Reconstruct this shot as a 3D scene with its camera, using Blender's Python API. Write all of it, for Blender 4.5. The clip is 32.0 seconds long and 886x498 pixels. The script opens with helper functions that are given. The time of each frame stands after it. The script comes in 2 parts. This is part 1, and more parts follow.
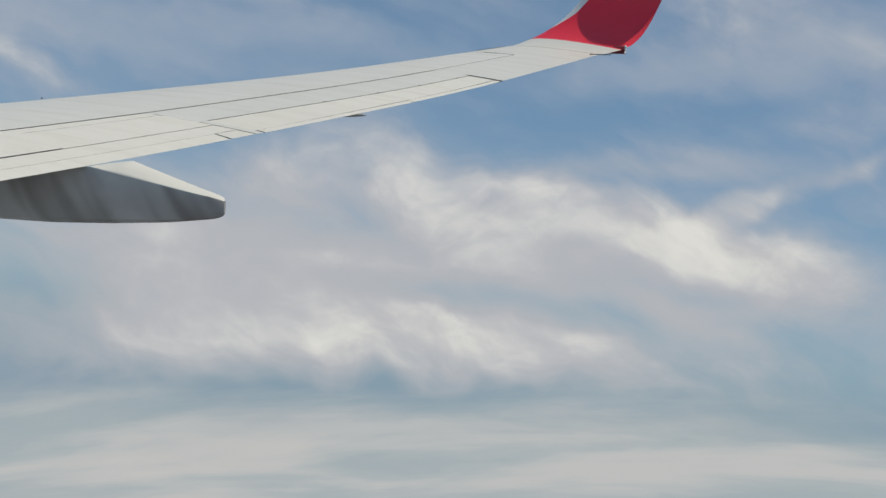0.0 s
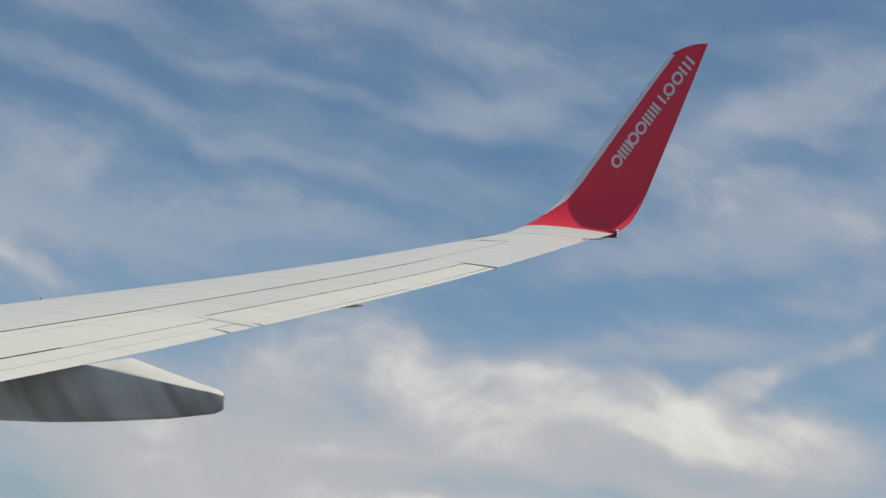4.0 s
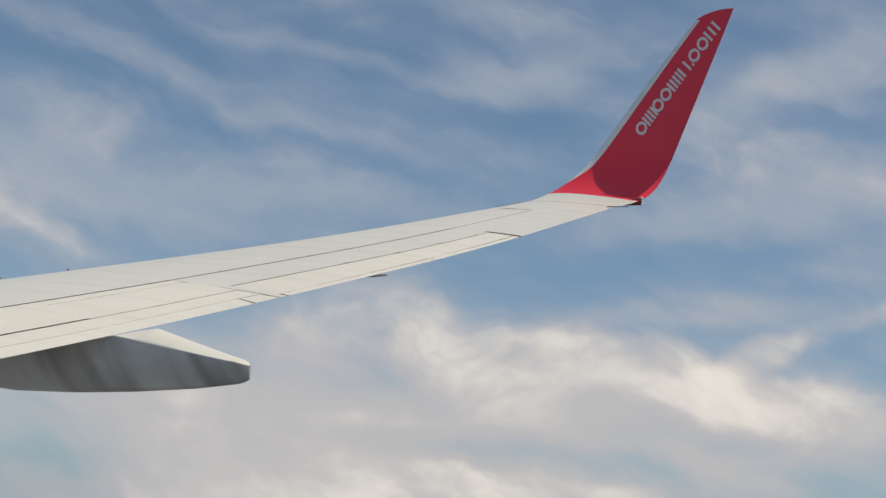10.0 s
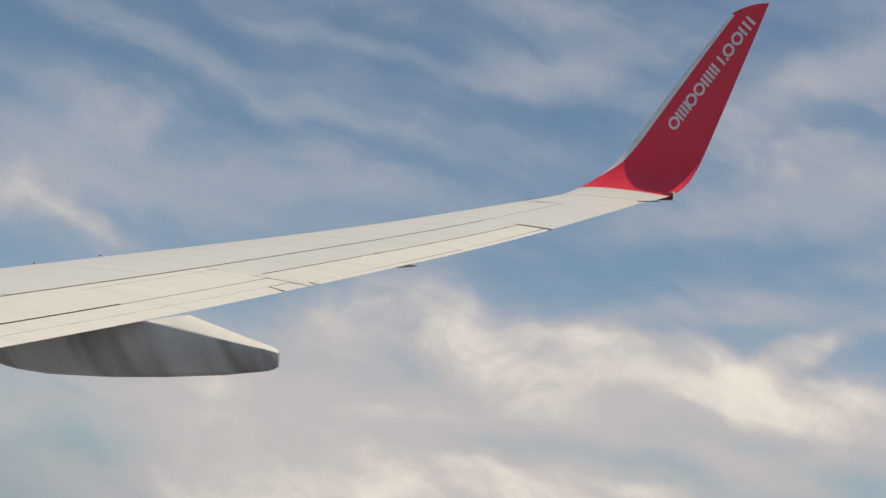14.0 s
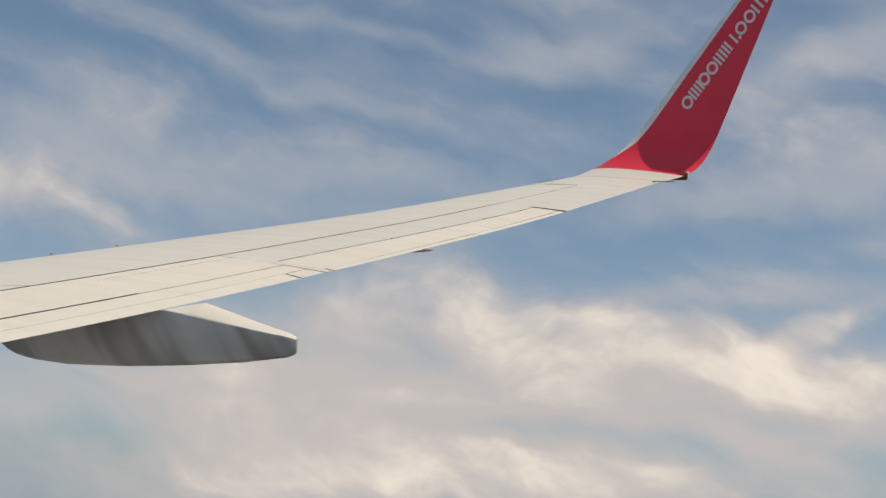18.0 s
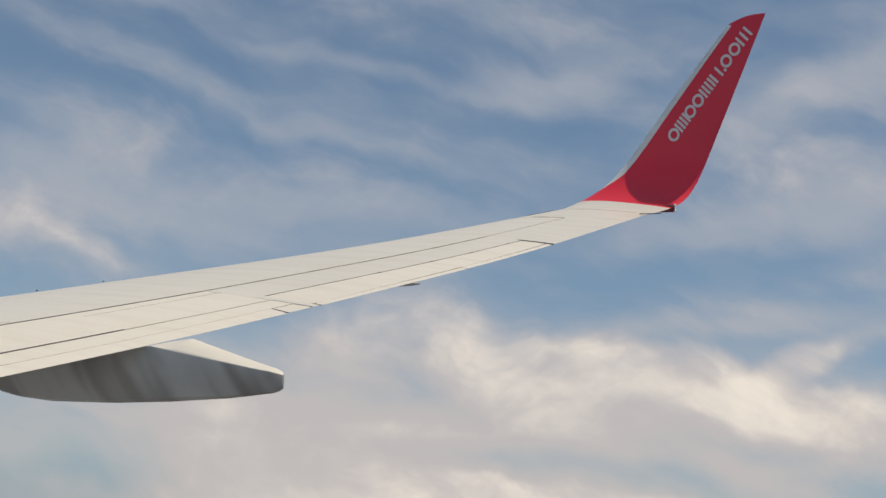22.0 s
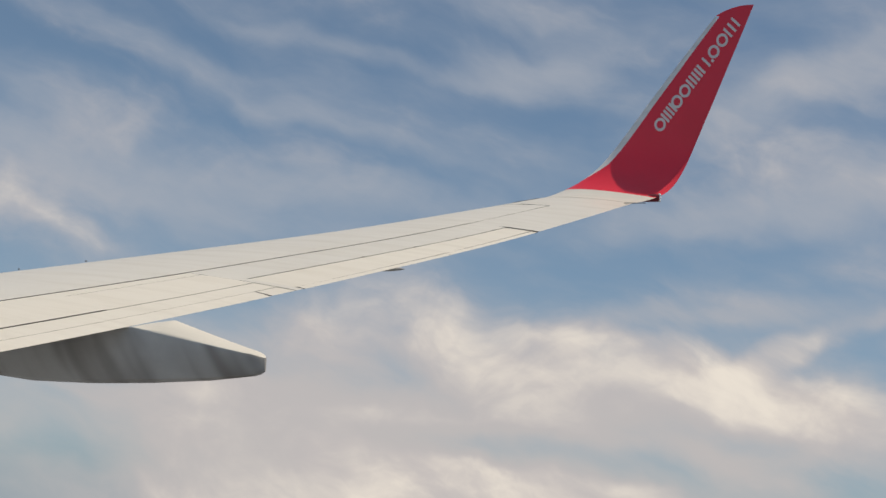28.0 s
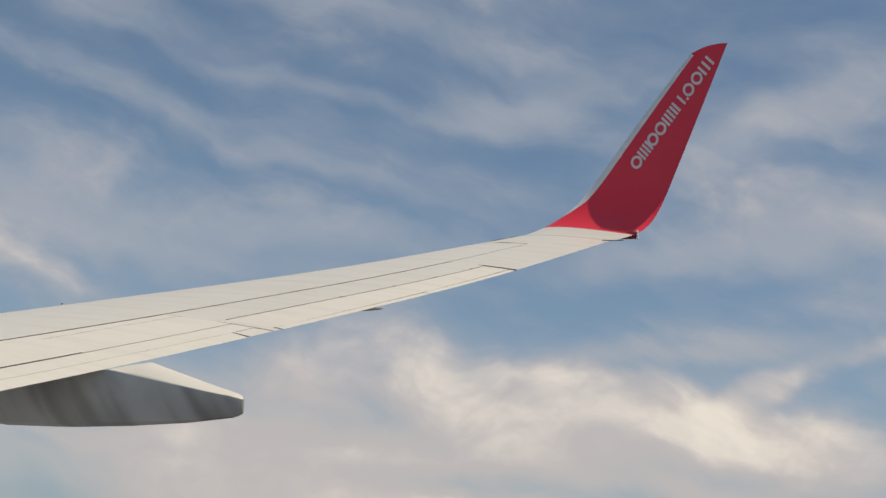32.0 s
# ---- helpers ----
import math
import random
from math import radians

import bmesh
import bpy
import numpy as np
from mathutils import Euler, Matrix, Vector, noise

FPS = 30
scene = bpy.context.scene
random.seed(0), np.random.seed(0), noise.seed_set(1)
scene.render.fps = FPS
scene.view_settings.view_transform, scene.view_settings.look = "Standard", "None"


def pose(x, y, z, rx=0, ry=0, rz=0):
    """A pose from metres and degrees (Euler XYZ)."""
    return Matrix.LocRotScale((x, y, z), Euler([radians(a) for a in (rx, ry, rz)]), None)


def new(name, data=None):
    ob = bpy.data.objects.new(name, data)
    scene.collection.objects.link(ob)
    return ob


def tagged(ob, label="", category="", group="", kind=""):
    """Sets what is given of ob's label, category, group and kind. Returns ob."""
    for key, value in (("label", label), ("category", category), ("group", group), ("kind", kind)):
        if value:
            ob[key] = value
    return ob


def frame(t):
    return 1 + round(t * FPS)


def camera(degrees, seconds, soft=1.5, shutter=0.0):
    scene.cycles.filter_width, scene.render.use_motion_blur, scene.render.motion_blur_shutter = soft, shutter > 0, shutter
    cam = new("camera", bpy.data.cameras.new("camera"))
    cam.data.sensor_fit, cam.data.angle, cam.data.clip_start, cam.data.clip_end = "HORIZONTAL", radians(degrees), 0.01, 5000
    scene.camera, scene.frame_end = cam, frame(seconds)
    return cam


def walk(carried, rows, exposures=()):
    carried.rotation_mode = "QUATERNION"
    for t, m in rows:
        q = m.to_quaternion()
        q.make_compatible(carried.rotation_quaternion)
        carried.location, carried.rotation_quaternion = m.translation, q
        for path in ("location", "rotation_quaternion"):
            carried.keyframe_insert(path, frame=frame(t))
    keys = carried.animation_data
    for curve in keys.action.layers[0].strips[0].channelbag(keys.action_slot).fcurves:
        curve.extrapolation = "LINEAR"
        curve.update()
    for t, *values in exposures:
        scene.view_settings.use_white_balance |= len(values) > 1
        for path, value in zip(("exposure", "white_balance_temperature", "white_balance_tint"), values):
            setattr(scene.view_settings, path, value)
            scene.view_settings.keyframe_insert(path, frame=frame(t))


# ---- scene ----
# The aircraft turns left, its starboard wing raised by this bank.
BANK = pose(0, 0, 0, 12, 0, 0)

# ---- camera: at a cabin window behind the starboard wing ----
# seconds, then place and turn in the aircraft's own frame (x aft, y outboard, z up)
PATH = [
    (0.0, 4.913, 1.736, 1.661, 84.150, -3.000, 20.979),
    (0.5, 4.906, 1.724, 1.657, 87.230, -2.101, 20.148),
    (1.0, 4.903, 1.724, 1.653, 89.779, -1.217, 20.206),
    (1.5, 4.901, 1.710, 1.652, 91.813, -1.454, 20.492),
    (2.0, 4.908, 1.716, 1.654, 92.383, -1.466, 20.502),
    (2.5, 4.904, 1.722, 1.658, 92.378, -2.046, 20.601),
    (4.5, 4.906, 1.719, 1.656, 93.399, -1.046, 20.922),
    (5.0, 4.903, 1.715, 1.654, 93.758, -0.998, 21.351),
    (5.5, 4.902, 1.713, 1.650, 94.541, -0.318, 21.575),
    (6.0, 4.905, 1.709, 1.652, 95.876, -0.366, 21.471),
    (6.5, 4.905, 1.712, 1.656, 94.870, -1.754, 21.352),
    (7.0, 4.902, 1.722, 1.662, 93.771, -1.542, 21.550),
    (7.5, 4.901, 1.726, 1.664, 92.756, -3.200, 22.079),
    (8.0, 4.908, 1.729, 1.662, 91.935, -4.733, 22.163),
    (8.5, 4.893, 1.692, 1.646, 93.603, -1.877, 20.882),
    (9.0, 4.890, 1.707, 1.670, 92.720, -1.700, 21.284),
    (9.5, 4.898, 1.728, 1.683, 91.532, -0.847, 21.513),
    (10.0, 4.903, 1.725, 1.673, 91.484, -0.975, 21.935),
    (10.5, 4.910, 1.731, 1.665, 90.227, -1.902, 22.474),
    (11.0, 4.910, 1.729, 1.661, 89.797, -3.565, 22.214),
    (11.5, 4.909, 1.724, 1.656, 90.647, -2.662, 22.721),
    (12.0, 4.911, 1.730, 1.656, 91.174, -2.109, 22.745),
    (12.5, 4.906, 1.725, 1.656, 92.433, -1.070, 22.593),
    (13.0, 4.911, 1.738, 1.654, 92.128, -1.699, 23.311),
    (13.5, 4.913, 1.749, 1.660, 91.690, -1.515, 23.694),
    (14.0, 4.908, 1.722, 1.644, 91.181, -1.837, 23.343),
    (14.5, 4.910, 1.723, 1.642, 89.612, -3.348, 23.709),
    (16.5, 4.904, 1.710, 1.644, 91.642, 0.144, 23.928),
    (17.0, 4.911, 1.729, 1.651, 89.576, -1.915, 24.039),
    (17.5, 4.907, 1.721, 1.645, 89.797, -0.991, 24.044),
    (18.0, 4.899, 1.711, 1.642, 90.419, -0.819, 24.020),
    (18.5, 4.905, 1.719, 1.648, 91.566, 0.555, 22.986),
    (19.0, 4.908, 1.716, 1.646, 91.530, 1.512, 23.076),
    (19.5, 4.912, 1.731, 1.652, 90.500, 0.149, 23.020),
    (20.0, 4.918, 1.740, 1.658, 89.361, -1.691, 23.523),
    (20.5, 4.914, 1.731, 1.656, 89.540, -2.674, 23.369),
    (21.0, 4.910, 1.723, 1.647, 90.344, -2.091, 23.111),
    (21.5, 4.911, 1.723, 1.651, 91.185, -1.014, 23.474),
    (22.0, 4.914, 1.728, 1.652, 91.972, -0.463, 23.537),
    (22.5, 4.913, 1.727, 1.648, 91.063, -1.102, 23.474),
    (23.0, 4.912, 1.729, 1.654, 90.612, -0.839, 23.259),
    (23.5, 4.915, 1.730, 1.651, 90.521, -0.212, 23.094),
    (24.0, 4.911, 1.725, 1.651, 90.096, 0.145, 22.651),
    (24.5, 4.919, 1.738, 1.656, 88.954, -0.666, 22.924),
    (25.0, 4.917, 1.734, 1.654, 88.449, -2.569, 23.171),
    (25.5, 4.913, 1.727, 1.652, 89.616, -2.009, 22.848),
    (26.0, 4.904, 1.714, 1.648, 90.658, -0.861, 22.707),
    (26.5, 4.912, 1.723, 1.651, 91.703, 0.179, 22.597),
    (28.5, 4.915, 1.732, 1.654, 91.173, -2.023, 22.758),
    (29.0, 4.917, 1.727, 1.641, 91.728, -2.369, 22.674),
    (29.5, 4.916, 1.743, 1.656, 92.648, -1.724, 22.148),
    (30.0, 4.916, 1.730, 1.637, 92.831, -2.550, 21.502),
    (30.5, 4.928, 1.754, 1.657, 93.641, 2.649, 20.125),
    (31.0, 4.927, 1.761, 1.661, 91.982, 1.112, 21.076),
    (31.5, 4.920, 1.741, 1.654, 92.085, -0.563, 21.597),
    (32.0, 4.921, 1.744, 1.650, 93.187, -0.857, 21.819)
]
cam = camera(40.24, 32.0, soft=1.5)
walk(cam, [(r[0], BANK @ pose(*r[1:])) for r in PATH], [(0.0, -0.14, 5850, 8), (5.0, -0.09, 5900, 9), (6.0, -0.06, 6100, 10), (8.5, -0.01, 6150, 10), (11.0, -0.07, 6200, 11), (14.0, -0.03, 6400, 12), (17.0, 0.01, 6600, 12.5), (20.0, -0.01, 6500, 12.5), (26.0, -0.04, 6400, 12.5), (29.0, -0.06, 6450, 12.5), (32.0, -0.07, 6450, 12.5)])

# ---- sky and sun ----
SUN = (BANK.to_3x3() @ Vector((0.385, 0.262, 0.885))).normalized()
sun = new("sun", bpy.data.lights.new("sun", "SUN"))
sun.data.energy, sun.data.angle, sun.data.color = 3.2, radians(0.6), (1.0, 0.865, 0.63)
sun.matrix_world = Matrix.Translation((0, 0, 60)) @ SUN.to_track_quat("Z", "Y").to_matrix().to_4x4()


class Nodes:
    """A short way to write node trees."""

    def __init__(self, tree):
        self.t = tree
        tree.nodes.clear()

    def add(self, kind, props=None, **inputs):
        n = self.t.nodes.new(kind)
        for k, v in (props or {}).items():
            if k == "operation":
                n.operation = v
            elif k == "blend":
                n.blend_type = v
            elif k == "data":
                n.data_type = v
            elif k == "dims":
                n.noise_dimensions = v
        for k, v in inputs.items():
            key = int(k[1:]) if k[0] == "i" and k[1:].isdigit() else k.replace("_", " ")
            sock = n.inputs[key]
            if isinstance(v, bpy.types.NodeSocket):
                self.t.links.new(v, sock)
            else:
                sock.default_value = v
        return n

    def math(self, op, a, b=0.0, c=None):
        kw = {"i0": a, "i1": b}
        if c is not None:
            kw["i2"] = c
        return self.add("ShaderNodeMath", {"operation": op}, **kw).outputs[0]

    def ramp(self, value, lo, hi, a=0.0, b=1.0):
        n = self.t.nodes.new("ShaderNodeMapRange")
        n.interpolation_type = "SMOOTHSTEP"
        self.t.links.new(value, n.inputs[0])
        for i, v in zip((1, 2, 3, 4), (lo, hi, a, b)):
            n.inputs[i].default_value = v
        return n.outputs[0]

    def mix(self, fac, a, b, blend="MIX"):
        n = self.t.nodes.new("ShaderNodeMix")
        n.data_type, n.blend_type = "RGBA", blend
        for i, v in ((0, fac), (6, a), (7, b)):
            if isinstance(v, bpy.types.NodeSocket):
                self.t.links.new(v, n.inputs[i])
            else:
                n.inputs[i].default_value = v if i == 0 else (*v, 1)
        return n.outputs[2]

    def noise(self, vec, scale, detail=4.0, rough=0.5, dist=0.0):
        n = self.add("ShaderNodeTexNoise", None, Scale=scale, Detail=detail, Roughness=rough, Distortion=dist)
        self.t.links.new(vec, n.inputs["Vector"])
        return n.outputs["Fac"]

    def mapping(self, vec, loc=(0, 0, 0), rot=(0, 0, 0), scale=(1, 1, 1)):
        n = self.add("ShaderNodeMapping", None, Location=loc, Rotation=[radians(a) for a in rot], Scale=scale)
        self.t.links.new(vec, n.inputs["Vector"])
        return n.outputs[0]


world = bpy.data.worlds.new("sky")
scene.world = world
world.use_nodes = True
W = Nodes(world.node_tree)
sky = world.node_tree.nodes.new("ShaderNodeTexSky")
sky.sky_type, sky.sun_disc = "NISHITA", False
sky.sun_elevation, sky.sun_rotation = math.asin(SUN.z), math.atan2(SUN.x, SUN.y)
sky.altitude, sky.air_density, sky.dust_density, sky.ozone_density = 1500, 1.0, 1.6, 1.0
way = world.node_tree.nodes.new("ShaderNodeTexCoord").outputs["Generated"]
sep = W.add("ShaderNodeSeparateXYZ", None, Vector=way)
up_z = sep.outputs[2]
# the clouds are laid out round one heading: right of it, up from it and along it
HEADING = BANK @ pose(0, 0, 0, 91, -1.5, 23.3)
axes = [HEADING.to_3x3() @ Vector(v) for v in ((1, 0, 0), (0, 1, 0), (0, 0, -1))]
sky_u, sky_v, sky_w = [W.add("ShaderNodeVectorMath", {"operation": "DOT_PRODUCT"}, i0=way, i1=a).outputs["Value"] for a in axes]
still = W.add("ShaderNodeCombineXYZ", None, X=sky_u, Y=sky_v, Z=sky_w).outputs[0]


def stir(vec, scale, amount):
    """Air that pushes the outlines of the clouds about."""
    n = W.add("ShaderNodeTexNoise", None, Vector=vec, Scale=scale, Detail=3.0, Roughness=0.5).outputs["Color"]
    n = W.add("ShaderNodeVectorMath", {"operation": "SUBTRACT"}, i0=n, i1=(0.5, 0.5, 0.5)).outputs[0]
    n = W.add("ShaderNodeVectorMath", {"operation": "MULTIPLY"}, i0=n, i1=(amount, amount * 0.75, amount)).outputs[0]
    return W.add("ShaderNodeVectorMath", {"operation": "ADD"}, i0=vec, i1=n).outputs[0]


stirred = stir(stir(still, 5.0, 0.11), 17.0, 0.03)


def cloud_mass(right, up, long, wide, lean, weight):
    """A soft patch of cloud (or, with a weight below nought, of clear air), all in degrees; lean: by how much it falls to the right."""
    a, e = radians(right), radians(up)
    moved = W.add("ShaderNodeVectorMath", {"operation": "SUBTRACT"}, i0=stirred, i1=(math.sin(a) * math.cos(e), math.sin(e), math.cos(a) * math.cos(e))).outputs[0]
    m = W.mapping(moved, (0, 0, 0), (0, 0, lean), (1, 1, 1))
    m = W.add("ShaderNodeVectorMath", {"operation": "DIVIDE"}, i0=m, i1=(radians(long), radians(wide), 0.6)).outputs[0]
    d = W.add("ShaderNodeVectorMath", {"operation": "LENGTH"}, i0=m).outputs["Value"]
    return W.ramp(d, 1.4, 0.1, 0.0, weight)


def total(values):
    acc = values[0]
    for v in values[1:]:
        acc = W.math("ADD", acc, v)
    return acc


def swing(value, share):
    """A noise as a swing about nought."""
    return W.math("MULTIPLY", W.math("SUBTRACT", value, 0.5), share)


def streaked(vec, lean, long, wide):
    return W.mapping(W.mapping(vec, rot=(0, 0, lean)), scale=(long, wide, long))


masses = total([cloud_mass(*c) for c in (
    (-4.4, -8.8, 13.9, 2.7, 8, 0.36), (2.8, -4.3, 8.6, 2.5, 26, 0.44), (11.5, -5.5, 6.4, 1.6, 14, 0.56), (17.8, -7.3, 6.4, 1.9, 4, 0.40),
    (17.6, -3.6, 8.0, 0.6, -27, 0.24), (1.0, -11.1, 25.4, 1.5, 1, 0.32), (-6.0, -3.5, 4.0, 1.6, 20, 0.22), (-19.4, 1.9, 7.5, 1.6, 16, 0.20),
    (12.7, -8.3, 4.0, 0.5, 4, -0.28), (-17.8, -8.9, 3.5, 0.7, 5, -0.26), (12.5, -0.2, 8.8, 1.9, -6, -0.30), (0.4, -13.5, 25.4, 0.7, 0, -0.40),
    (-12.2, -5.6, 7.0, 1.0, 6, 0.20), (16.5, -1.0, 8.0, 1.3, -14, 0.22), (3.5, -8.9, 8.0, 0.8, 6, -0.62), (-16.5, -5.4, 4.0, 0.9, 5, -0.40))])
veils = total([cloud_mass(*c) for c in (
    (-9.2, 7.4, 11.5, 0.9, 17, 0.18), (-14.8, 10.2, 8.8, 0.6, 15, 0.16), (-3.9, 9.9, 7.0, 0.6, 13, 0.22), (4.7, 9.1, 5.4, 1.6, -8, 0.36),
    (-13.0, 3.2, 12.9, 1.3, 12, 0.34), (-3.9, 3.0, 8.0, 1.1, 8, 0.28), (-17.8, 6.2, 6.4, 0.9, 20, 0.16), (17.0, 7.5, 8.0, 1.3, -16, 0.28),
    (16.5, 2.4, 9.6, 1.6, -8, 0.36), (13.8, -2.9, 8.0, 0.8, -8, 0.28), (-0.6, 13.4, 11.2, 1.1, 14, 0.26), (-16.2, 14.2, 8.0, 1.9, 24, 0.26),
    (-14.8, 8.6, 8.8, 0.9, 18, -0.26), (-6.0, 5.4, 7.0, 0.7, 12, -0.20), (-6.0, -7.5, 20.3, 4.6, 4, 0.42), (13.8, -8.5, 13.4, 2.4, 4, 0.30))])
billow_at = streaked(stirred, 14, 1.0, 1.8)
billow = W.noise(billow_at, 7.0, 8.0, 0.53, 0.2)
toward_sun = W.add("ShaderNodeVectorMath", {"operation": "ADD"}, i0=billow_at, i1=(0.012, 0.030, 0.0)).outputs[0]
shaded = W.noise(toward_sun, 7.0, 5.0, 0.52, 0.2)
wisp = W.noise(streaked(stirred, 19, 2.6, 11.0), 1.6, 6.0, 0.50, 0.3)
feather = W.noise(streaked(still, 24, 9.0, 22.0), 2.0, 6.0, 0.58, 0.4)
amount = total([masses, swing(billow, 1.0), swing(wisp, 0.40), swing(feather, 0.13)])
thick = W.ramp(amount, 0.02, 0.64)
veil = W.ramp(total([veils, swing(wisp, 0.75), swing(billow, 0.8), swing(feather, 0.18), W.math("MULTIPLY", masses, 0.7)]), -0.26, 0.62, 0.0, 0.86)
haze = W.ramp(up_z, -0.10, 0.45, 0.75, 0.22)
blue = W.mix(1.0, sky.outputs[0], (0.065, 0.080, 0.083), "MULTIPLY")
base = W.mix(haze, blue, (0.268, 0.364, 0.440))
veiled = W.mix(veil, base, W.mix(W.ramp(sky_v, 0.04, -0.10), (0.405, 0.435, 0.475), (0.565, 0.52, 0.485)))
lit = W.ramp(total([swing(billow, 2.2), swing(shaded, -2.2), W.math("MULTIPLY", amount, 0.5)]), -0.15, 0.55)
bright = W.mix(lit, (0.605, 0.56, 0.52), (0.845, 0.775, 0.66))
clouded = W.mix(thick, veiled, W.mix(thick, (0.515, 0.485, 0.48), bright))
# a pale bank of haze low down, over a sunlit deck of broken cloud far below
bank_top = W.math("ADD", sky_v, W.math("MULTIPLY", W.noise(streaked(still, -3, 3.0, 16.0), 1.5, 6.0, 0.55), 0.07))
bank_streak = W.ramp(W.noise(streaked(still, -3, 2.5, 20.0), 1.6, 6.0, 0.55, 0.3), 0.36, 0.66)
hazy = W.mix(W.ramp(bank_top, -0.185, -0.235, 0.0, 0.85), clouded, W.mix(bank_streak, (0.46, 0.48, 0.45), (0.66, 0.60, 0.52)))
deck = W.mix(W.ramp(W.noise(still, 9.0, 6.0, 0.55), 0.4, 0.65), (0.10, 0.105, 0.11), (0.27, 0.265, 0.25))
final = W.mix(W.ramp(up_z, -0.34, -0.12), deck, hazy)
bg = W.add("ShaderNodeBackground", None, Color=final, Strength=1.0)
out = W.add("ShaderNodeOutputWorld", None)
world.node_tree.links.new(bg.outputs[0], out.inputs[0])


# ---- materials ----
def material(name, colour, rough=0.4, metal=0.0, coat=0.0, dirt_haze=0.0, dirt_haze_colour=(0.3, 0.28, 0.25), streaks=(0.6, 6.0, 6.0), bump=0.0, gloss=0.5, lean=0.0, soft=5.0, grain_share=0.35):
    m = bpy.data.materials.new(name)
    m.use_nodes = True
    n = Nodes(m.node_tree)
    tc = m.node_tree.nodes.new("ShaderNodeTexCoord").outputs["Object"]
    p = n.add("ShaderNodeBsdfPrincipled", None, Roughness=rough, Metallic=metal)
    p.inputs["Specular IOR Level"].default_value = gloss
    p.inputs["Coat Weight"].default_value = coat
    p.inputs["Coat Roughness"].default_value = 0.15
    grain = n.noise(tc, 38.0, 4.0, 0.6)
    patch_ = n.noise(n.mapping(n.mapping(tc, rot=(0, lean, 0)), scale=streaks), 1.0, soft, 0.6, 0.3)
    tone = n.mix(n.ramp(patch_, 0.42, 0.75, 0.0, dirt_haze), colour, dirt_haze_colour)
    # broad soft blotches: haze of the cabin window, laid into the surface colour
    haze_smudge = n.noise(n.mapping(tc, (3.0, 1.0, 0), (0, 0, 12), (0.9, 0.7, 0.9)), 1.0, 3.0, 0.55, 0.6)
    tone = n.mix(n.ramp(haze_smudge, 0.40, 0.70, 0.0, dirt_haze * 0.4), tone, dirt_haze_colour)
    tone = n.mix(n.ramp(grain, 0.35, 0.8, 0.0, dirt_haze * grain_share), tone, dirt_haze_colour)
    rnd = m.node_tree.nodes.new("ShaderNodeObjectInfo").outputs["Random"]
    tone = n.mix(n.math("MULTIPLY", rnd, dirt_haze * 0.25), tone, dirt_haze_colour)
    m.node_tree.links.new(tone, p.inputs["Base Color"])
    m.node_tree.links.new(n.ramp(patch_, 0.3, 0.8, rough * 0.85, min(1.0, rough * 1.25)), p.inputs["Roughness"])
    if bump:
        b = n.add("ShaderNodeBump", None, Strength=bump, Distance=0.01, Height=patch_)
        m.node_tree.links.new(b.outputs[0], p.inputs["Normal"])
    o = n.add("ShaderNodeOutputMaterial", None)
    m.node_tree.links.new(p.outputs[0], o.inputs[0])
    return m


WHITE = material("white_wing_paint", (0.725, 0.705, 0.66), 0.38, gloss=0.5, dirt_haze=0.22, dirt_haze_colour=(0.42, 0.395, 0.35), bump=0.03)
# a touch paler and warmer than WHITE: the rear panels' stronger sun as colour
PANEL = material("sun_toned_panel_paint", (0.755, 0.725, 0.665), 0.5, gloss=0.3, dirt_haze=0.18, dirt_haze_colour=(0.42, 0.39, 0.35), bump=0.03)
# the slanting streaks are reflections in the cabin window, put into this colour
FAIR = material("fairing_paint_glare_streaks", (0.67, 0.655, 0.62), 0.5, gloss=0.3, dirt_haze=0.84, dirt_haze_colour=(0.24, 0.212, 0.19), streaks=(3.4, 0.3, 0.7), lean=28, soft=1.6, grain_share=0.06)
RED = material("red_paint", (0.78, 0.026, 0.055), 0.36, gloss=0.5, dirt_haze=0.12, dirt_haze_colour=(0.40, 0.02, 0.035), streaks=(2.0, 2.0, 2.0))
GREY = material("bare_leading_edge", (0.80, 0.79, 0.78), 0.4, metal=0.0, dirt_haze=0.3, dirt_haze_colour=(0.35, 0.35, 0.35))
LETTER = material("pale_marking_paint", (0.72, 0.66, 0.66), 0.4, dirt_haze=0.1)
GAP = material("dark_structure", (0.06, 0.055, 0.05), 0.8, dirt_haze=0.3, dirt_haze_colour=(0.03, 0.03, 0.03))
SEAL = material("dark_seal", (0.10, 0.10, 0.10), 0.6, dirt_haze=0.2, dirt_haze_colour=(0.05, 0.05, 0.05))
DARKRED = material("dark_red_housing", (0.22, 0.02, 0.03), 0.4, dirt_haze=0.2, dirt_haze_colour=(0.08, 0.02, 0.02))
LENS = material("clear_lens", (0.88, 0.88, 0.88), 0.25, coat=0.5)
METAL = material("fastener_metal", (0.30, 0.29, 0.28), 0.45, metal=0.7, dirt_haze=0.3, dirt_haze_colour=(0.1, 0.1, 0.1))
WALL = material("fuselage_paint", (0.74, 0.74, 0.73), 0.4, dirt_haze=0.1)


# ---- mesh helpers ----
def link_mesh(name, bm, mat, smooth=True):
    bmesh.ops.recalc_face_normals(bm, faces=bm.faces)
    me = bpy.data.meshes.new(name)
    bm.to_mesh(me)
    bm.free()
    me.materials.append(mat)
    if smooth:
        me.shade_smooth()
        me.set_sharp_from_angle(angle=radians(35))
    return new(name, me)


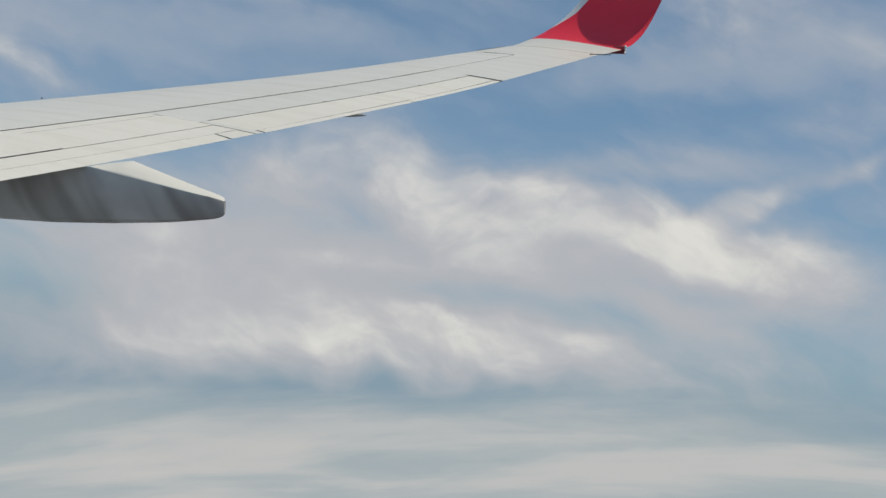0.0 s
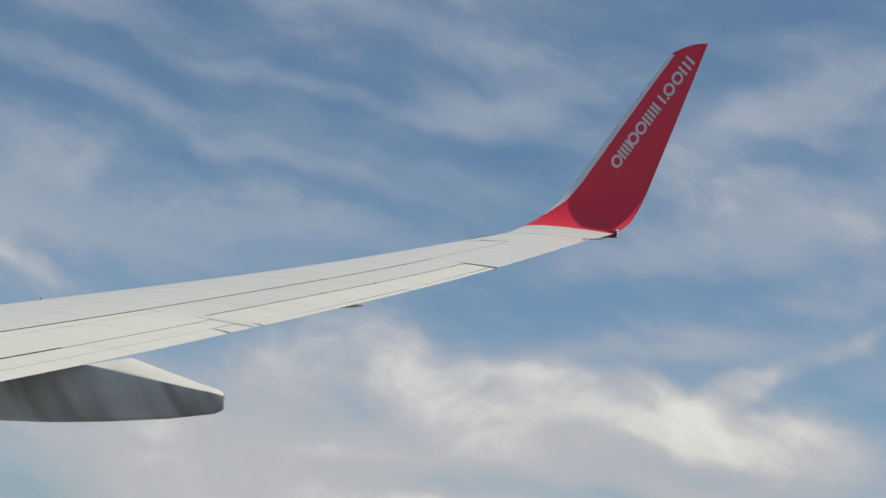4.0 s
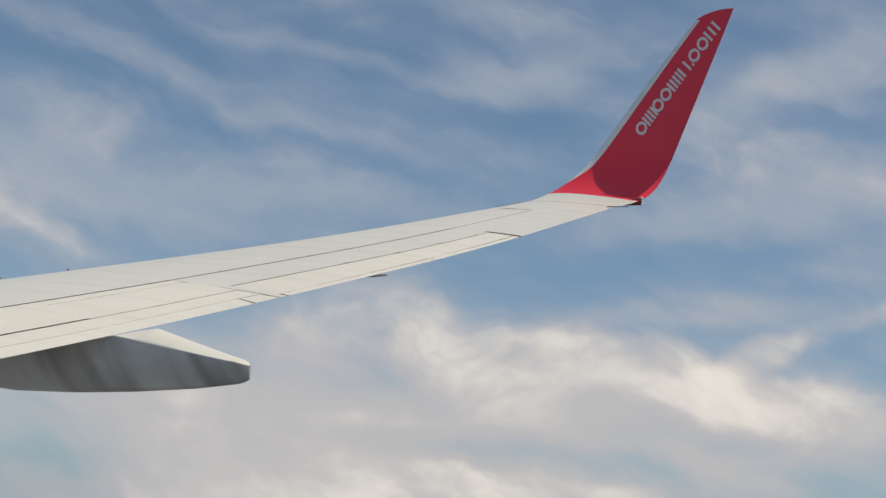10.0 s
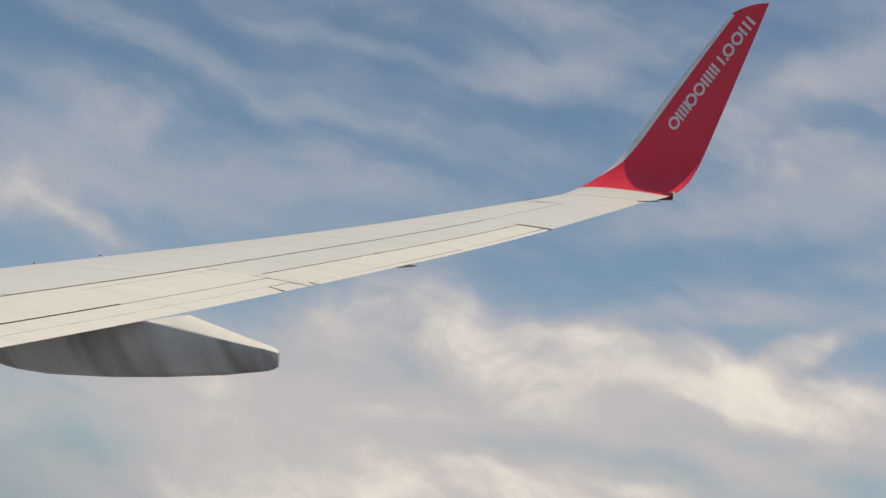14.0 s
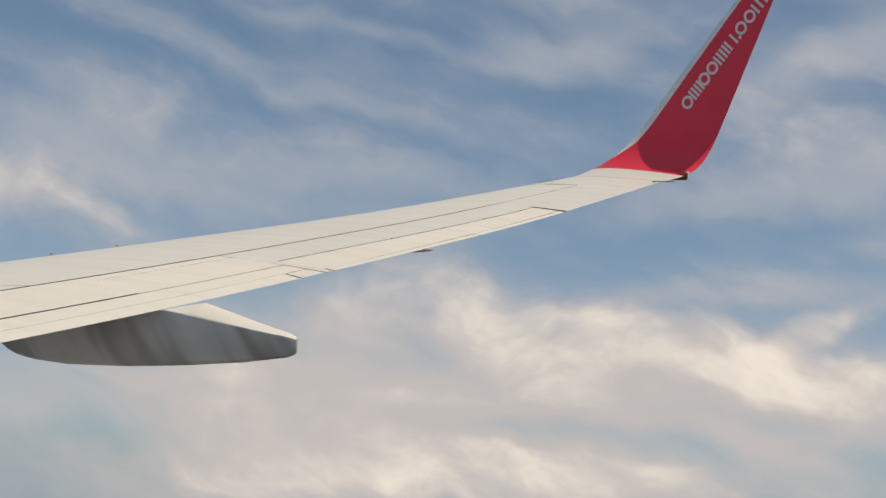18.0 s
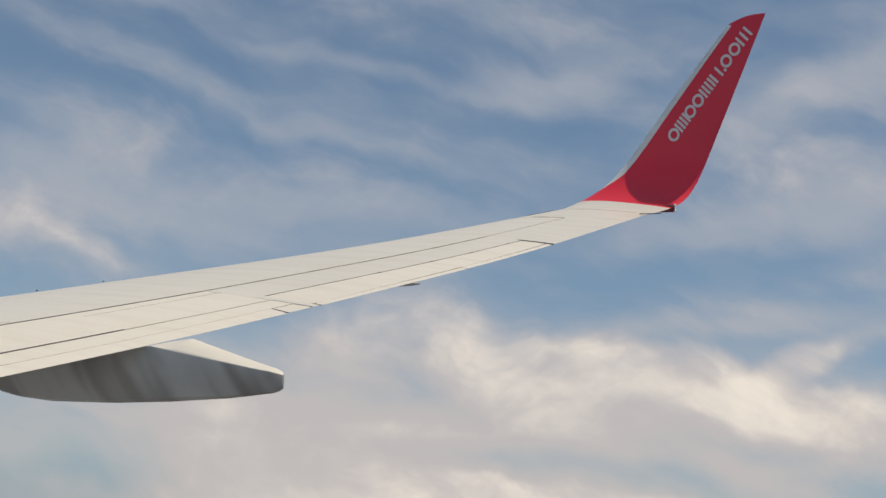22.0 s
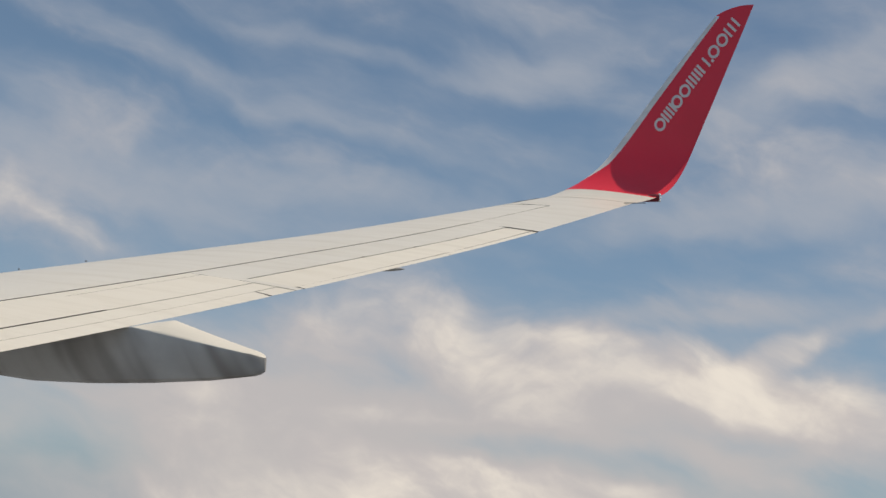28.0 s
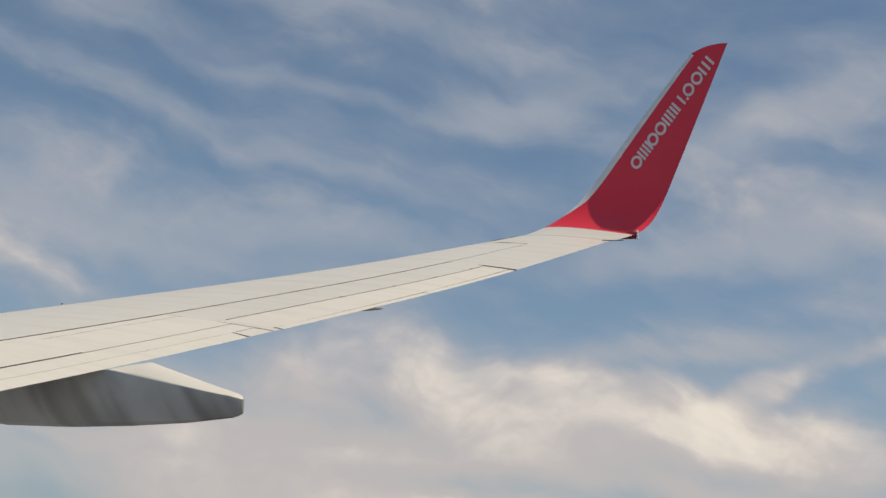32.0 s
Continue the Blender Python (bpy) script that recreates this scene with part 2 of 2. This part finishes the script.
def dark_walls(bm):
    """Marks the walls of a panel that face the joints, for the second material."""
    bm.normal_update()
    bmesh.ops.recalc_face_normals(bm, faces=bm.faces)
    for f in bm.faces:
        f.normal_update()
        if abs(f.normal.z) < 0.6 and f.normal.x > -0.35:
            f.material_index = 1
    return bm


def panel(name, bm, mat, parent, label=""):
    ob = part(name, dark_walls(bm), mat, parent, label)
    ob.data.materials.append(GAP)
    return ob


def part(name, bm, mat, parent, label="", smooth=True):
    ob = link_mesh(name, bm, mat, smooth)
    ob.parent = parent
    return tagged(ob, label)


def grid(rows, closed=False, caps=False):
    """A bmesh from rows of points; closed joins each row's ends; caps closes the first and last row."""
    bm = bmesh.new()
    vs = [[bm.verts.new(p) for p in r] for r in rows]
    n = len(vs[0])
    for a, b in zip(vs, vs[1:]):
        for i in range(n if closed else n - 1):
            j = (i + 1) % n
            bm.faces.new((a[i], a[j], b[j], b[i]))
    if caps:
        bm.faces.new(vs[0][::-1])
        bm.faces.new(vs[-1])
    return bm


def steps(a, b, n):
    return [a + (b - a) * i / n for i in range(n + 1)]


# ---- the wing's form ----
def x_lead(y):
    return -(17 - y) * 0.5367 + 0.06


def x_trail(y):
    y = max(y, 6.0)
    return 1.2765 - (17 - y) * 0.268 - 0.0102 * max(11.5 - y, 0) ** 2


def z_mid(y):
    return 0.0972 * y + 1.0505 * (y / 17) ** 2 - 0.022 * math.exp(-((y - 14.0) / 1.8) ** 2)


def half_thick(s):
    return 0.455 * (0.2969 * math.sqrt(s) - 0.126 * s - 0.3516 * s * s + 0.2843 * s ** 3 - 0.1036 * s ** 4)


def on_wing(y, s, lift=0.0, scale=1.0):
    """The point at span y and chord share s of the upper surface; of the lower one where s is negative."""
    side, s = (1, s) if s >= 0 else (-1, -s)
    c = x_trail(y) - x_lead(y)
    return Vector((x_lead(y) + s * c, y, z_mid(y) + c * (0.0262 * (1 - s) + side * scale * half_thick(s)) + lift))


def skin(y0, y1, s0, s1, lift=0.0, thick=0.022, ny=None, ns=10):
    """A sheet that lies on the upper surface, with its own thickness. s0, s1: shares or functions of y; y0, y1: spans or functions of the share across."""
    f0 = s0 if callable(s0) else (lambda y: s0)
    f1 = s1 if callable(s1) else (lambda y: s1)
    g0 = y0 if callable(y0) else (lambda v: y0)
    g1 = y1 if callable(y1) else (lambda v: y1)
    ny = ny or max(2, int(abs(g1(0) - g0(0)) / 0.35))
    rows = []
    for u in steps(0, 1, ny):
        top, low = [], []
        for v in steps(0, 1, ns):
            y = g0(v) + (g1(v) - g0(v)) * u
            v2 = v * v * (3 - 2 * v) * 0.3 + v * 0.7 if f0(y) < 0.01 else v
            s = f0(y) + (f1(y) - f0(y)) * v2
            p = on_wing(y, s, lift)
            top.append(p)
            low.append(p - Vector((0, 0, thick)))
        top[0].z -= 0.003
        rows.append([low[0]] + top + low[::-1][:-1])
    return grid(rows, closed=True, caps=True)


def wedge(y0, y1, s0, s1=1.0, ns=8, drop=0.0, sink=0.0, rise=0.003):
    """A control surface: upper and lower side, a blunt nose and a thin trailing edge."""
    g0 = y0 if callable(y0) else (lambda v: y0)
    g1 = y1 if callable(y1) else (lambda v: y1)
    rows = []
    for u in steps(0, 1, max(2, int(abs(g1(0) - g0(0)) / 0.35))):
        top, low = [], []
        for v in steps(0, 1, ns):
            y = g0(v) + (g1(v) - g0(v)) * u
            front = s0(y) if callable(s0) else s0
            s = front + (s1 - front) * v
            top.append(on_wing(y, s) + Vector((0, 0, rise * (1 - v) - drop * v - sink)))
            low.append(on_wing(y, -s) - Vector((0, 0, 0.0005 + 0.0025 * (1 - v) + drop * v + sink)))
        rows.append(top + low[::-1])
    return grid(rows, closed=True, caps=True)


wing = new("aircraft_wing")
wing.matrix_world = BANK
tagged(wing, "white swept airliner wing with an upturned red winglet", "aircraft wing")

# inner structure, seen dark in the joints
ring = [s * s for s in steps(0, 1, 14)]
rows = []
for y in steps(1.3, 16.70, 44):
    rows.append([on_wing(y, s * 0.975, scale=0.72) for s in ring] + [on_wing(y, -s * 0.975, scale=0.72) for s in ring[1:-1][::-1]])
part("wing_box", grid(rows, closed=True, caps=True), GAP, wing, "dark inner structure under the skin panels")
# lower skin
part("lower_skin", grid([[on_wing(y, -s, -0.004) for s in steps(0.02, 0.80, 10)] + [on_wing(y, -s, 0.012) for s in steps(0.80, 0.02, 10)] for y in steps(1.3, 16.70, 40)], closed=True, caps=True), WHITE, wing)


# the line along the span behind the leading edge
def line_front(y):
    return 0.595 - 0.07 * max(0.0, (y - 11.0) / 5.1) ** 1.3


def line_front_b(y):
    return line_front(y) + 0.0014


# leading edge, wrapped round the nose
def nose(y0, y1, back, lift=0.003):
    rows = []
    for y in steps(y0, y1, max(2, int((y1 - y0) / 0.35))):
        lo = [on_wing(y, -s) for s in (0.14, 0.08, 0.04, 0.015, 0.005)]
        hi = [on_wing(y, s * s * back(y)) for s in steps(0, 1, 18)]
        for q in (-1, -2, -3):
            hi[q].z += lift
        inner = [on_wing(y, s * s * back(y), 0, 0.8) for s in steps(1, 0.1, 10)]
        rows.append(lo + hi + inner)
    return grid(rows, closed=True, caps=True)


for a, b in ((1.35, 6.2), (6.21, 8.98), (8.99, 16.02)):
    panel("leading_edge_panel", nose(a, b, line_front), WHITE, wing)

# fixed skin between the leading edge and the spoilers
panel("upper_skin", skin(1.35, 10.965, line_front_b, 0.6505), PANEL, wing)
panel("outer_skin", skin(10.968, 14.6315, line_front_b, 0.7910, 0.001), WHITE, wing)
# the skin strip beside the aileron's inner end
panel("closing_panel", wedge(10.968, 11.050, 0.7935), WHITE, wing)
# wing tip skin, up to the winglet's foot
panel("tip_skin", wedge(lambda v: 14.6318 if v < 0.48 else 14.66, 16.72, line_front_b, ns=14, rise=0.001), WHITE, wing)
panel("tip_leading_panel", nose(16.032, 16.72, lambda y: line_front(y) + 0.002, 0.0005), WHITE, wing)

# spoilers: hinged plates with a dark gap behind their inner ones
for a, b, back, rise in ((2.3, 4.4, 0.842, 0.004), (4.42, 6.5, 0.842, 0.004), (6.52, lambda v: 8.615 - 0.175 * v, 0.842, 0.004), (lambda v: 8.625 - 0.175 * v, lambda v: 9.715 - 0.175 * v, 0.8448, 0.005), (lambda v: 9.719 - 0.175 * v, 10.962, 0.8475, 0.002)):
    panel("spoiler", skin(a, b, 0.6510, back, rise, 0.018), PANEL, wing)
# flap in two strips
for a, b in ((2.3, 5.9), (5.93, 10.962)):
    panel("flap", wedge(a, b, 0.8492, 0.9306, rise=0.0), PANEL, wing)
panel("aft_flap", wedge(2.3, 5.9, 0.9325, rise=0.0005), PANEL, wing)
panel("aft_flap", wedge(5.93, lambda v: 10.71 - 0.035 * v, 0.9325, drop=0.003, rise=0.0005), PANEL, wing)
panel("flap_corner_panel", wedge(lambda v: 10.728 - 0.035 * v, 10.955, 0.9325, rise=-0.001), PANEL, wing)

# aileron with its tab
aileron = panel("aileron", wedge(11.057, 14.615, 0.7964, 0.9655, sink=0.003), PANEL, wing)
panel("aileron_tab", wedge(11.077, 13.10, 0.9688, sink=0.0036), PANEL, aileron)
panel("aileron_edge", wedge(13.1035, 14.60, 0.9660, sink=0.002), PANEL, aileron)


# ---- small fittings on the wing ----
def ball(centre, size, seg=10, rings=6):
    bm = bmesh.new()
    bmesh.ops.create_uvsphere(bm, u_segments=seg, v_segments=rings, radius=1.0)
    bmesh.ops.transform(bm, matrix=Matrix.Translation(centre) @ Matrix.Diagonal((*size, 1)), verts=bm.verts)
    return bm


def bevelled_box(m, size, bevel=0.004):
    bm = bmesh.new()
    bmesh.ops.create_cube(bm, size=1.0)
    bmesh.ops.transform(bm, matrix=Matrix.Diagonal((*size, 1)), verts=bm.verts)
    bmesh.ops.bevel(bm, geom=bm.edges[:], offset=bevel, segments=2, affect="EDGES", profile=0.5)
    bmesh.ops.transform(bm, matrix=m, verts=bm.verts)
    return bm


for y in (12.45, 13.19, 13.81, 14.41):
    part("hinge_fitting", bevelled_box(Matrix.Translation(on_wing(y, 0.794, 0.004)) @ pose(0, 0, 0, 0, 0, 15), (0.025, 0.035, 0.008), 0.002), METAL, wing)
for y in (10.62, 11.20):
    part("vortex_blade", bevelled_box(Matrix.Translation(on_wing(y, 0.085, 0.014)) @ pose(0, 0, 0, 0, 0, -20), (0.026, 0.010, 0.014), 0.002), METAL, wing)
part("slat_track_line", skin(8.5, 9.30, lambda y: line_front(y) - 0.52 * (9.30 - y) - 0.006, lambda y: line_front(y) - 0.52 * (9.30 - y), 0.004, 0.012, ny=3, ns=3), SEAL, wing)
part("slat_end_line", skin(16.024, 16.036, 0.24, 0.525, 0.004, 0.012, ny=2, ns=6), SEAL, wing)
part("slat_end_seal", skin(16.30, 16.64, 0.028, 0.075, 0.006, 0.012, ny=3, ns=4), SEAL, wing)
part("aileron_end_seal", skin(14.618, 14.655, 0.79, 0.99, -0.004, 0.01, ny=2, ns=6), SEAL, wing)
# fairing of the tab's rod, below the aileron
rows = []
for u in steps(0, 1, 12):
    x = x_trail(12.28) - 0.42 + 0.50 * u
    r = 0.001 + math.sin(math.pi * u) ** 0.7
    rows.append([(x, 12.28 + 0.034 * r * math.cos(a), z_mid(12.28) - 0.018 + 0.026 * r * math.sin(a)) for a in steps(0, 2 * math.pi, 12)[:-1]])
part("tab_rod_fairing", grid(rows, closed=True, caps=True), FAIR, wing, "small dark fairing under the aileron")
# static discharger
p = on_wing(16.60, 1.0)
rows = [[(p.x - 0.05 + x, p.y + 0.006 * math.cos(a), p.z + 0.022 + 0.006 * math.sin(a)) for a in steps(0, 2 * math.pi, 8)[:-1]] for x in (0.0, 0.27)]
part("static_discharger", grid(rows, closed=True, caps=True), SEAL, wing)


# ---- fairings of the flap tracks ----
def track_fairing(y):
    """A canoe below the wing with a flat top behind the trailing edge and a cut-off tail."""
    low_x, low_z = (-2.75, -2.62, -2.48, -2.24, -1.87, -1.28, -0.75, -0.22, 0.18, 0.245), (0.99, 0.875, 0.80, 0.755, 0.732, 0.744, 0.777, 0.825, 0.882, 0.915)
    top_x, top_z = (-2.75, -0.82, -0.50, 0.0, 0.18, 0.245), (1.03, 1.215, 1.160, 1.075, 1.046, 1.018)
    wid_x, wid = (-2.75, -2.4, -1.6, -0.8, 0.10, 0.20, 0.245), (0.02, 0.11, 0.20, 0.205, 0.11, 0.062, 0.012)
    rows = []
    for x in sorted(set([round(-2.75 + 0.11 * i, 3) for i in range(27)] + [-0.86, -0.81, -0.76, -0.70, -0.64, -0.58, 0.12, 0.16, 0.20, 0.23, 0.245])):
        b, t, w = float(np.interp(x, low_x, low_z)), float(np.interp(x, top_x, top_z)), float(np.interp(x, wid_x, wid))
        h = t - b
        roof = float(np.interp(x, (-2.75, -0.86, -0.76, -0.58, -0.2, 0.1, 0.2, 0.245), (0.0, 0.0, 0.035, 0.094, 0.052, 0.022, 0.012, 0.004))) / h
        shape = ((0.0, 0.0), (0.35, 0.015), (0.66, 0.09), (0.86, 0.30), (0.96, 0.55), (1.0, 0.80), (1.0, 0.988), (0.985, 1.0 + roof * 0.04), (0.9, 1.0 + roof * 0.18), (0.5, 1.0 + roof * 0.66), (0.15, 1.0 + roof * 0.98))
        right = [(x, y + w * a, b + h * c) for a, c in shape]
        left = [(x, y - w * a, b + h * c) for a, c in shape[1:]][::-1]
        rows.append(right + left)
    bm = grid(rows, closed=True, caps=True)
    bmesh.ops.recalc_face_normals(bm, faces=bm.faces)
    # upward faces take the paler paint: the sunlit roof is put in by colour
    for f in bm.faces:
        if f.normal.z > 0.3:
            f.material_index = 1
    return bm


fairing = part("flap_track_fairing", track_fairing(9.5), FAIR, wing, "grey canoe-shaped fairing with painted window-glare streaks, a sunlit-pale top and a cut-off tail")
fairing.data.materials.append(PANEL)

# ---- winglet ----
BEND_Y, BEND_R, TIP_ANGLE = 16.75, 0.99, radians(82)
BEND_Z = z_mid(BEND_Y)
FOOT_ANGLE = math.atan(0.0972 + 2 * 1.0505 * BEND_Y / 289)
ARC = BEND_R * (TIP_ANGLE - FOOT_ANGLE)
LEAD = ((-0.1, -0.12), (0, -0.072), (0.3, 0.08), (0.54, 0.275), (0.78, 0.485), (1.03, 0.66), (1.43, 0.94), (1.83, 1.21), (2.3, 1.54), (2.59, 1.75), (2.95, 2.015), (3.2, 2.20))
TRAIL = ((-0.1, 1.18), (0, 1.21), (0.15, 1.345), (0.275, 1.47), (0.46, 1.578), (0.775, 1.68), (1.055, 1.765), (1.41, 1.893), (1.76, 2.022), (2.135, 2.157), (2.5, 2.29), (3.2, 2.54))


def along(table, s):
    """A smooth run through a short table of (way up the winglet, x)."""
    t = [k[0] for k in table]
    v = [k[1] for k in table]
    return sum(float(np.interp(s + d, t, v)) for d in (-0.12, -0.06, 0, 0.06, 0.12)) / 5


def on_winglet(s, w, side):
    """The point s metres up the winglet's bend at chord share w; side 1 is its inner face, -1 the outer, 0 the middle."""
    if s < ARC:
        a = FOOT_ANGLE + s / BEND_R
        y, z = BEND_Y + BEND_R * (math.sin(a) - math.sin(FOOT_ANGLE)), BEND_Z + BEND_R * (math.cos(FOOT_ANGLE) - math.cos(a))
    else:
        a, q = TIP_ANGLE, s - ARC
        y = BEND_Y + BEND_R * (math.sin(a) - math.sin(FOOT_ANGLE)) + q * math.cos(a)
        z = BEND_Z + BEND_R * (math.cos(FOOT_ANGLE) - math.cos(a)) + q * math.sin(a)
    x0, x1 = along(LEAD, s), along(TRAIL, s)
    c = x1 - x0
    fade = min(1.0, max(0.0, s / 0.9))
    h = c * half_thick(min(max(w, 0.0), 1.0)) * (1.0 - 0.25 * fade)
    tilt = c * 0.0262 * (1 - w) * (1 - fade)
    n = Vector((0, -math.sin(a), math.cos(a)))
    return Vector((x0 + w * c, y, z)) + n * (side * h + tilt)


def foot(w):
    return 0.40 - 0.16 * w


def crown(w):
    return 2.93 + 0.125 * (1 - (1 - w) ** 3.0)


def band(s):
    """Share of the chord that the bare leading edge takes up."""
    c = along(TRAIL, s) - along(LEAD, s)
    return min(1.0, max(0.0, (s - 0.62) / 0.3)) * (0.112 - 0.016 * max(0.0, s - 1.2) - 0.025 * max(0.0, s - 2.1)) * min(1.0, max(0.03, (2.935 - s) / 0.06)) / c


def shell(lo, hi, w0, w1, rows_n):
    """Both faces between two heights (functions of the chord share) and two chord shares (functions of the height)."""
    rows = []
    for u in steps(0, 1, rows_n):
        face = {1: [], -1: []}
        for v in steps(0, 1, 16):
            v2 = v * v * 0.75 + v * 0.25
            s = lo(v2) + (hi(v2) - lo(v2)) * u
            w = w0(s) + (w1(s) - w0(s)) * v2
            s = lo(w) + (hi(w) - lo(w)) * u
            for k in (1, -1):
                face[k].append(on_winglet(s, w, k))
        rows.append(face[1] + face[-1][::-1])
    return grid(rows, closed=True, caps=True)


tip_blend = part("wing_tip_blend", shell(lambda w: -0.035, lambda w: foot(w) - 0.001, lambda s: 0.0, lambda s: 1.0, 8), WHITE, wing)
winglet = part("winglet", shell(foot, crown, band, lambda s: 1.0, 44), RED, wing, "tall red blended winglet swept back and upwards")


def strip(s0, s1):
    rows = []
    for s in steps(s0, s1, 40):
        b = band(s)
        r = [on_winglet(s, b * q, 1) for q in (1.0, 0.8, 0.55, 0.3, 0.12, 0.03, 0.0)] + [on_winglet(s, b * q, -1) for q in (0.03, 0.12, 0.3, 0.55, 0.8, 1.0)]
        rows.append(r)
    return grid(rows, closed=True, caps=True)


part("winglet_leading_edge", strip(0.66, 2.925), GREY, winglet, "pale grey metal leading edge strip")

# painted marking: a slanting row of plain rings, bars and a dot on the inner face
MARK_S, MARK_X, RUN, RISE = 1.325, 1.345, Vector((0.829, 0.559)), Vector((0.70, -0.71))


def mark_point(a, b, lift):
    s = MARK_S + RUN.x * a + RISE.x * b
    x = MARK_X + RUN.y * a + RISE.y * b
    x0, x1 = along(LEAD, s), along(TRAIL, s)
    w = (x - x0) / (x1 - x0)
    p = on_winglet(s, w, 1)
    a_ = min(TIP_ANGLE, FOOT_ANGLE + s / BEND_R)
    return p + Vector((0, -math.sin(a_), math.cos(a_))) * lift


def mark_shape(outline, inner=None):
    """A thin painted shape from an outline, with a hole if inner is given."""
    if inner is None:
        n = len(outline)
        c = (sum(p[0] for p in outline) / n, sum(p[1] for p in outline) / n)
        inner = [(c[0] + (p[0] - c[0]) * 0.02, c[1] + (p[1] - c[1]) * 0.02) for p in outline]
    rows = [[mark_point(*p, 0.0) for p in outline], [mark_point(*p, 0.0035) for p in outline], [mark_point(*p, 0.0035) for p in inner], [mark_point(*p, 0.0) for p in inner]]
    return grid(rows, closed=True)


def ring_mark(a, r=0.084, stroke=0.034):
    turn = steps(0, 2 * math.pi, 24)[:-1]
    part("marking_ring", mark_shape([(a + r * math.cos(q), 0.08 + r * math.sin(q)) for q in turn], [(a + (r - stroke) * math.cos(q), 0.08 + (r - stroke) * math.sin(q)) for q in turn]), LETTER, winglet, "pale painted ring")


def bar_mark(a, b0, b1, w=0.034):
    part("marking_bar", mark_shape([(a - w / 2, b0), (a, b0), (a + w / 2, b0), (a + w / 2, (b0 + b1) / 2), (a + w / 2, b1), (a, b1), (a - w / 2, b1), (a - w / 2, (b0 + b1) / 2)]), LETTER, winglet, "pale painted bar")


for a in (0.095, 0.465, 0.64, 1.27, 1.455):
    ring_mark(a)
for a in (0.205, 0.262, 0.318, 0.374, 0.755, 0.815, 0.875, 0.935, 0.99, 1.105, 1.575, 1.66, 1.745):
    bar_mark(a, 0.0, 0.158)
bar_mark(1.175, 0.0, 0.036, 0.036)

# tail light at the winglet's foot
rows = []
for x, r, rise in ((0.960, 0.006, -0.012), (1.080, 0.022, -0.008), (1.200, 0.038, 0.0), (1.300, 0.049, 0.006), (1.400, 0.055, 0.012), (1.455, 0.056, 0.014), (1.465, 0.050, 0.014)):
    c = Vector((x, 17.02 + 0.06 * (x - 1.14), BEND_Z + 0.068 + rise))
    rows.append([c + Vector((0, r * 0.8 * math.cos(a), r * (1.0 if math.sin(a) > 0 else 0.9) * math.sin(a))) for a in steps(0, 2 * math.pi, 16)[:-1]])
housing = part("tail_light_housing", grid(rows, closed=True, caps=True), DARKRED, wing, "dark red housing of the tail light")
for dz in (-0.024, 0.014, 0.050):
    part("tail_light_lens", ball((1.468, 17.03, BEND_Z + 0.07 + dz), (0.018, 0.024, 0.021)), LENS, housing, "clear bright lens")

# ---- fuselage with the cabin window that the camera looks through ----
FUS_Z, FUS_R = 1.30, 1.88
bm = bmesh.new()
xs = [-9.0, -6.0, -3.0, 0.0, 3.0, 4.70, 5.02, 7.0, 9.0]
win_a, win_b = math.asin(0.15 / FUS_R), math.asin(0.56 / FUS_R)
angles = sorted([win_a, win_b] + [2 * math.pi * i / 48 for i in range(48) if not win_a - 0.03 < 2 * math.pi * i / 48 < win_b + 0.03])
for shell_r in (FUS_R, FUS_R - 0.045):
    v = [[bm.verts.new((x, shell_r * math.cos(a), FUS_Z + shell_r * math.sin(a))) for a in angles] for x in xs]
    n = len(angles)
    for i in range(len(xs) - 1):
        for j in range(n):
            k = (j + 1) % n
            if xs[i] == 4.70 and angles[j] == win_a:
                hole = [v[i][j], v[i][k], v[i + 1][k], v[i + 1][j]]
                continue
            bm.faces.new((v[i][j], v[i][k], v[i + 1][k], v[i + 1][j]))
    bm.faces.new(v[0])
    bm.faces.new(v[-1])
    if shell_r == FUS_R:
        outer = hole
for i in range(4):
    bm.faces.new((outer[i], outer[(i + 1) % 4], hole[(i + 1) % 4], hole[i]))
fuselage = link_mesh("wall_fuselage", bm, WALL)
fuselage.matrix_world = BANK
tagged(fuselage, "plain white fuselage tube with a cabin window opening", "fuselage", kind="structure")
